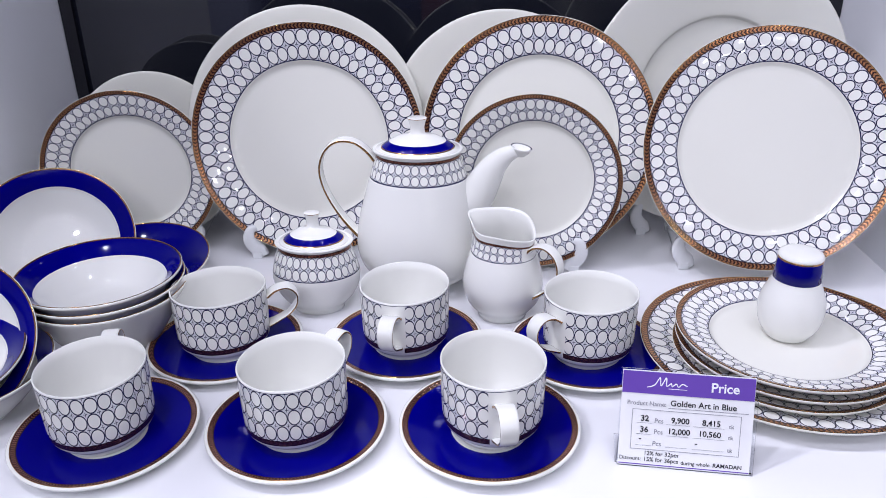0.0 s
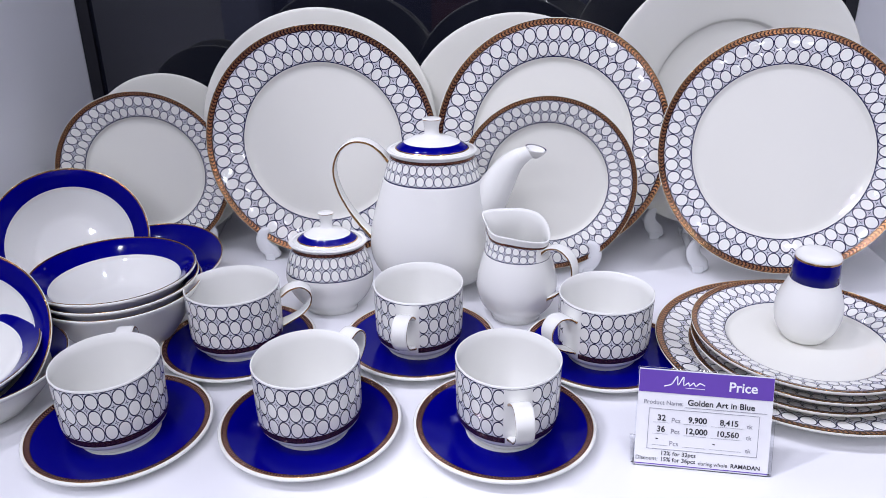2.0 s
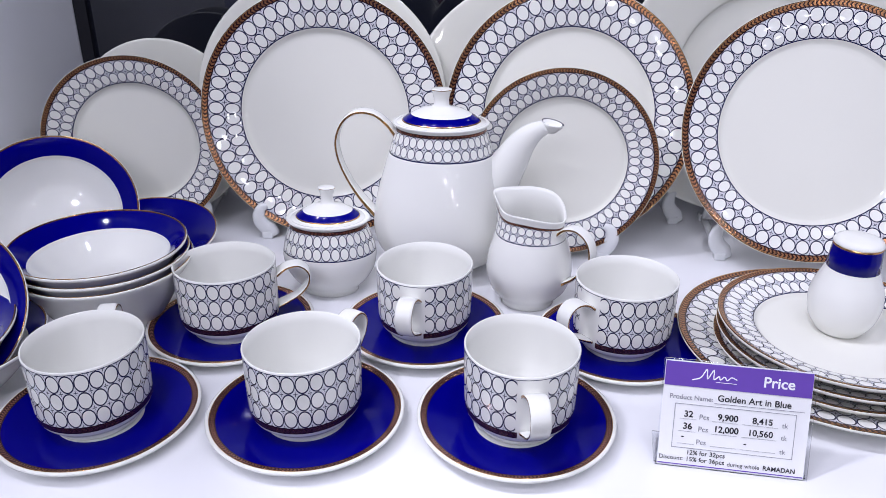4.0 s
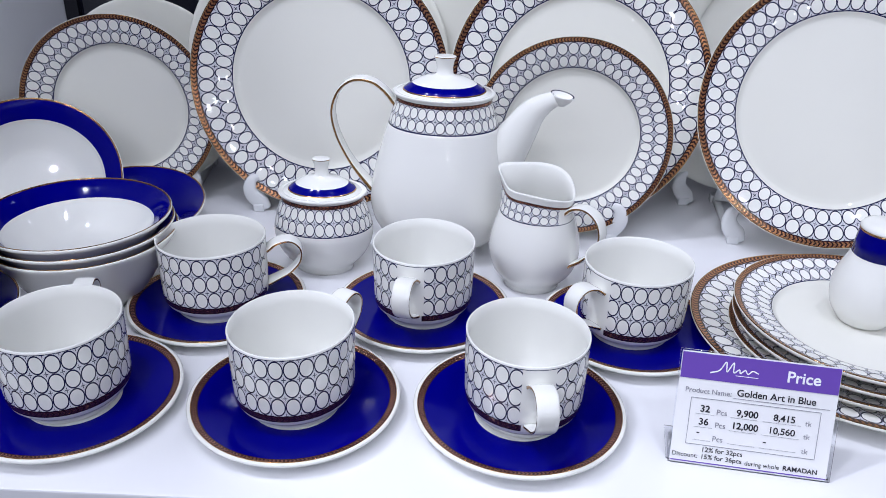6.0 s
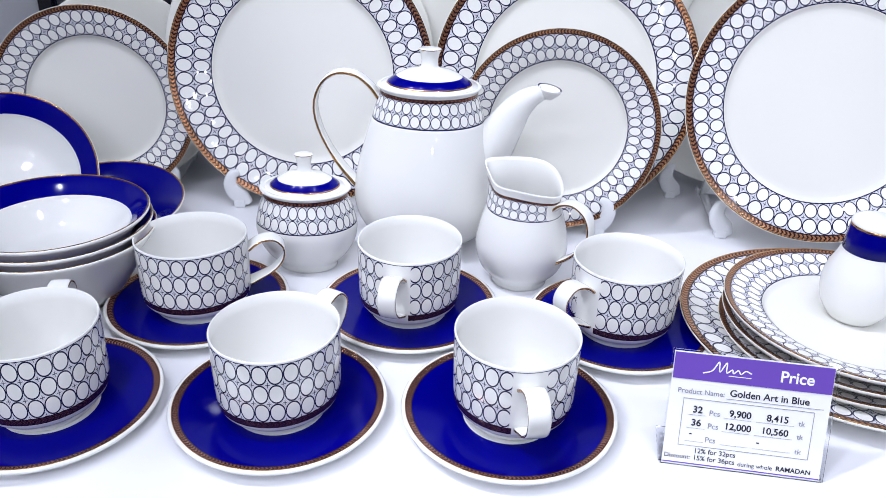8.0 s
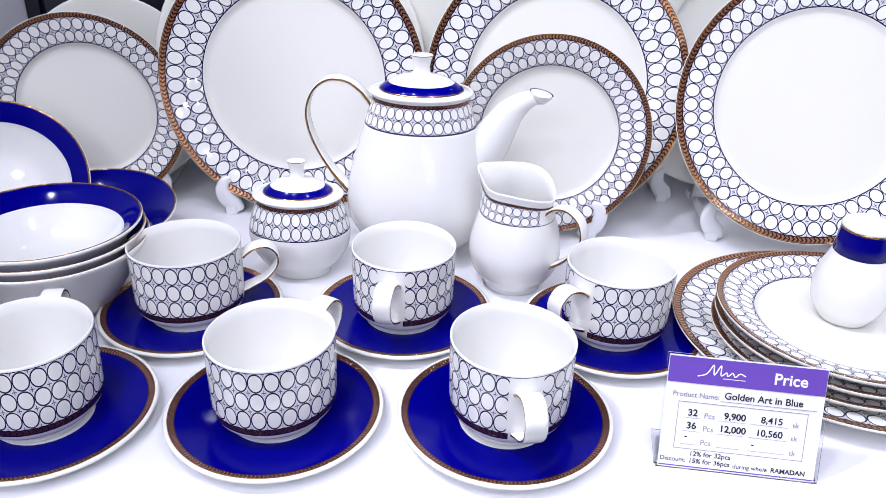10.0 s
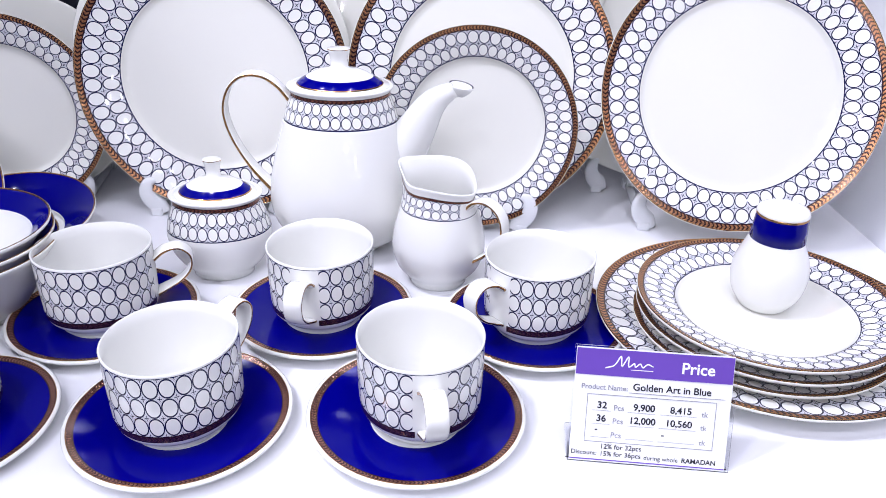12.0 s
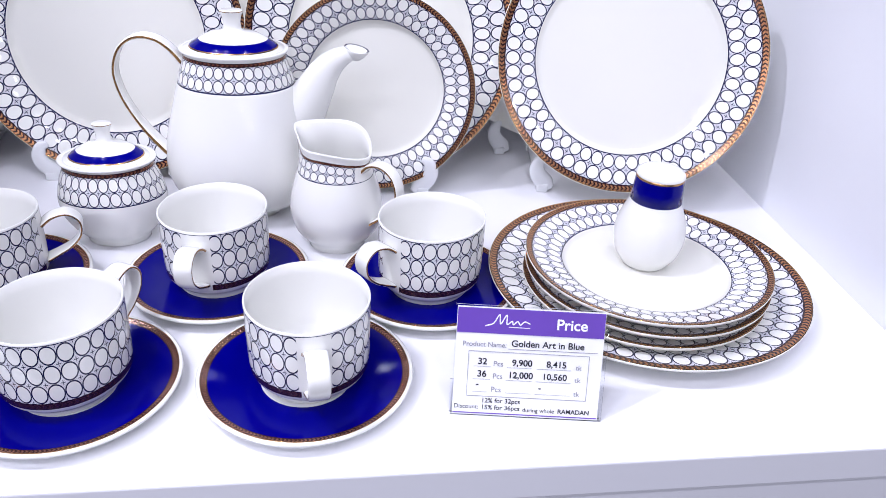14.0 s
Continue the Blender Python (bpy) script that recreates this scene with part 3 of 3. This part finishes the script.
def make_bowl(at, R=0.087, deep=0.046, label="white porcelain bowl with a broad cobalt rim, stacked", band=0.785):
    ob = thing("bowl", label, "bowl", "bowls", at=at)
    d = deep
    zb = -(1 - band) * 1.42 * d
    prof = [(0.0, -d + 0.004, 0)] + turned([(0.35 * R, -d + 0.0045), (0.52 * R, -d + 0.009), ((0.2 * 0.55 + 0.8 * band) * R, zb - 0.12 * d), (band * R, zb)], 0, 4)
    prof += [((band + 0.005) * R, zb + 0.008 * d, 1), (0.5 * (band + 0.975) * R, zb * 0.42, 1), (0.975 * R, -0.008 * d, 2), (0.995 * R, 0.0004, 0), (1.003 * R, -0.0006, 0), (1.0 * R, -0.0022, 0)]
    prof += turned([(0.965 * R, -0.10 * d), (0.86 * R, -0.33 * d), (0.74 * R, -0.62 * d), (0.58 * R, -0.92 * d), (0.50 * R, -d)], 0, 3)
    prof += [(0.49 * R, -d - 0.003, 0), (0.46 * R, -d - 0.003, 0), (0.45 * R, -d, 0), (0.0, -d, 0)]
    part("body", lathe("bowl_body", prof, (porcelain, cobalt, pot_gilt), 112), ob)
    part("gilt_edge", lathe_ring("gilt_edge", 0.982 * R, 0.994 * R, 0.0002, 0.0004, gold), ob, "thin gold edge")
    return ob


make_bowl(pose(-0.334, 0.722, 0.0685), 0.0825, 0.0650, "deep white porcelain bowl at the bottom of the stack")
make_bowl(pose(-0.336, 0.722, 0.0765, 0, 0.5, 20), 0.082)
make_bowl(pose(-0.338, 0.723, 0.0850, 0, 0.5, 40), 0.082)
make_bowl(disc_pose(-0.437, 0.831, 0.0720, 41, 22), 0.0890, label="white porcelain bowl with a broad cobalt rim leaning upright")
make_bowl(disc_pose(-0.347, 0.846, 0.0405, 82, 12), 0.080, 0.038, "white porcelain bowl with a very broad cobalt rim behind the stack", 0.57)
make_bowl(disc_pose(-0.4345, 0.595, 0.077, 43.5, 15.5), 0.084, label="white porcelain bowl with a broad cobalt rim tipped up")
make_bowl(disc_pose(-0.440, 0.581, 0.0755, 80.5, 44), 0.084, label="white porcelain bowl with a broad cobalt rim inside another bowl")
make_bowl(pose(-0.428, 0.600, 0.049), 0.084, label="white porcelain bowl with a broad cobalt rim under others")

# ---- plate stands ----


def make_stand(x, y, yaw, gap):
    ob = thing("plate_stand", "white plastic plate stand with curled front hooks", "plate stand", "plate stands", at=pose(x, y, 0, 0, 0, yaw))
    for sx in (-gap / 2, gap / 2):
        o = 0.010 if sx > 0 else -0.010
        hook = [(sx - o * 0.1, -0.015, 0.042), (sx + o * 0.55, -0.018, 0.039), (sx + o * 0.85, -0.019, 0.030), (sx + o * 0.55, -0.018, 0.020), (sx - o * 0.1, -0.016, 0.012), (sx - o * 0.5, -0.014, 0.003)]
        side = part("side", sweep("stand_hook", hook, (0.008, 0.009, 0.010, 0.011, 0.012), (0.007, 0.012, 0.016, 0.019, 0.021, 0.019), (stand_plastic,), side=(0, 1, 0), ring=14, power=0.7), ob)
        rail = [(sx, -0.014, 0.0045), (sx, 0.004, 0.0042), (sx, 0.050, 0.0042), (sx, 0.112, 0.0055)]
        part("rail", sweep("stand_rail", rail, (0.009, 0.009), (0.006, 0.006), (stand_plastic,), side=(1, 0, 0), ring=10), side)
        for fy in (-0.014, 0.104):
            part("foot", box_mesh("stand_foot", (sx - 0.0065, fy - 0.008, 0.0), (sx + 0.0065, fy + 0.006, 0.010), stand_plastic, 0.002), side)
        back = [(sx, 0.090, 0.006), (sx, 0.070, 0.05), (sx, 0.055, 0.085)]
        part("back_rest", sweep("stand_back", back, (0.009, 0.009), (0.007, 0.006), (stand_plastic,), side=(1, 0, 0), ring=10), side)
    part("cross_bar", box_mesh("stand_bar", (-gap / 2, 0.084, 0.008), (gap / 2, 0.094, 0.020), stand_plastic, 0.002), ob)


make_stand(-0.160, 0.944, 0, 0.136)
make_stand(0.120, 0.899, 0, 0.112)
make_stand(0.385, 0.898, -6, 0.140)
make_stand(-0.366, 0.962, 4, 0.096)
make_stand(0.353, 1.012, 0, 0.140)

# ---- price card ----
CARD = pose(0.1630, 0.5230, 0.0015, 0, 0, -8.0) @ pose(0, 0, 0, 71, 0, 0)
W, H = 0.1055, 0.0810
holder = thing("price_card", "printed violet and white price card in a clear holder", "price tag", at=CARD)
part("holder", box_mesh("holder", (-0.001, -0.001, -0.0018), (W + 0.003, H + 0.001, -0.0008), acrylic), holder, "clear acrylic sheet")
part("paper", box_mesh("paper", (0, 0, -0.0006), (W, H, 0.0), card_paper), holder, "white printed card")
part("header", box_mesh("header", (0.0004, H - 0.0192, 0.0002), (W - 0.0004, H - 0.0008, 0.0005), card_violet), holder, "violet header strip")
leg = part("back_leg", box_mesh("back_leg", (-0.002, 0.0, -0.0010), (W + 0.002, 0.030, 0.0), acrylic), holder, "clear acrylic back leg")
leg.matrix_local = pose(0, 0.001, -0.002, -60, 0, 0)


def words(text, x, y, size, mat, bold=0.0):
    cu = bpy.data.curves.new("lettering", "FONT")
    cu.body, cu.size, cu.offset, cu.extrude = text, size, bold, 0.00008
    tmp = bpy.data.objects.new("lettering", cu)
    me = bpy.data.meshes.new_from_object(tmp)
    bpy.data.objects.remove(tmp)
    me.materials.clear()
    me.materials.append(mat)
    ob = part("lettering", me, holder)
    ob.location = (x, y, 0.0007 if mat is white_ink else 0.0003)


def bar(x0, y0, x1, y1, mat, name="printed_line"):
    z = 0.0006 if mat is white_ink else 0.0002
    part(name, box_mesh(name, (x0, y0, z - 0.0001), (x1, y1, z + 0.0002), mat), holder)


words("Price", 0.0705, H - 0.0140, 0.0110, white_ink, 0.0002)
words("Product Name:", 0.0048, H - 0.0292, 0.0051, grey_ink, 0.00004)
words("Golden Art in Blue", 0.0395, H - 0.0282, 0.0068, ink, 0.0001)
bar(0.0375, H - 0.0304, 0.1015, H - 0.0301, grey_ink)
for k, (a, b, c) in enumerate((("32", "9,900", "8,415"), ("36", "12,000", "10,560"))):
    yy = H - 0.0425 - 0.0094 * k
    words(a, 0.0165, yy, 0.0068, ink, 0.00012)
    words("Pcs", 0.0276, yy - 0.001, 0.0056, grey_ink)
    words(b, 0.0410 - 0.0022 * k, yy, 0.0066, ink, 0.00014)
    words(c, 0.0657 - 0.0024 * k, yy, 0.0066, ink, 0.00010)
    words("tk", 0.0868, yy - 0.001, 0.0052, grey_ink)
words("-", 0.0160, H - 0.0595, 0.0068, ink, 0.0001)
words("Pcs", 0.0270, H - 0.0630, 0.0056, grey_ink)
words("-", 0.0610, H - 0.0605, 0.0068, ink, 0.0001)
words("tk", 0.0868, H - 0.0635, 0.0052, grey_ink)
for x0, x1, yy in ((0.0135, 0.0260, 0.0), (0.0375, 0.0560, 0.0), (0.0590, 0.0840, 0.0)):
    for k in range(3):
        bar(x0, H - 0.0442 - 0.0096 * k, x1, H - 0.0441 - 0.0096 * k, grey_ink)
for x0, y0, x1, y1 in ((0.0095, H - 0.0330, 0.0962, H - 0.0327), (0.0095, H - 0.0668, 0.0962, H - 0.0665), (0.0095, H - 0.0668, 0.0098, H - 0.0327), (0.0959, H - 0.0668, 0.0962, H - 0.0327)):
    bar(x0, y0, x1, y1, grey_ink)
words("12% for 32pcs", 0.0207, H - 0.0714, 0.0049, ink, 0.00004)
words("15% for 36pcs", 0.0207, H - 0.0766, 0.0049, ink, 0.00004)
words("Discount:", 0.0010, H - 0.0764, 0.0046, ink)
words("during whole", 0.0508, H - 0.0772, 0.0044, ink)
words("RAMADAN", 0.0763, H - 0.0772, 0.0047, ink, 0.0001)
bar(0.0005, 0.0010, W - 0.0005, 0.0017, card_violet)
squiggle = [(0.020, H - 0.0138, 0.0006), (0.026, H - 0.0115, 0.0006), (0.0300, H - 0.0050, 0.0006), (0.0310, H - 0.0120, 0.0006), (0.0350, H - 0.0050, 0.0006), (0.0355, H - 0.0120, 0.0006), (0.0390, H - 0.0095, 0.0006), (0.0400, H - 0.0120, 0.0006), (0.0430, H - 0.0095, 0.0006), (0.0450, H - 0.0120, 0.0006), (0.0480, H - 0.0095, 0.0006), (0.0520, H - 0.0110, 0.0006)]
part("emblem", sweep("emblem", squiggle, (0.0004, 0.0004), (0.0009, 0.0009), (white_ink,), side=(0, 0, 1), ring=6), holder, "white flourish")
bar(0.037, H - 0.0142, 0.052, H - 0.0138, white_ink)
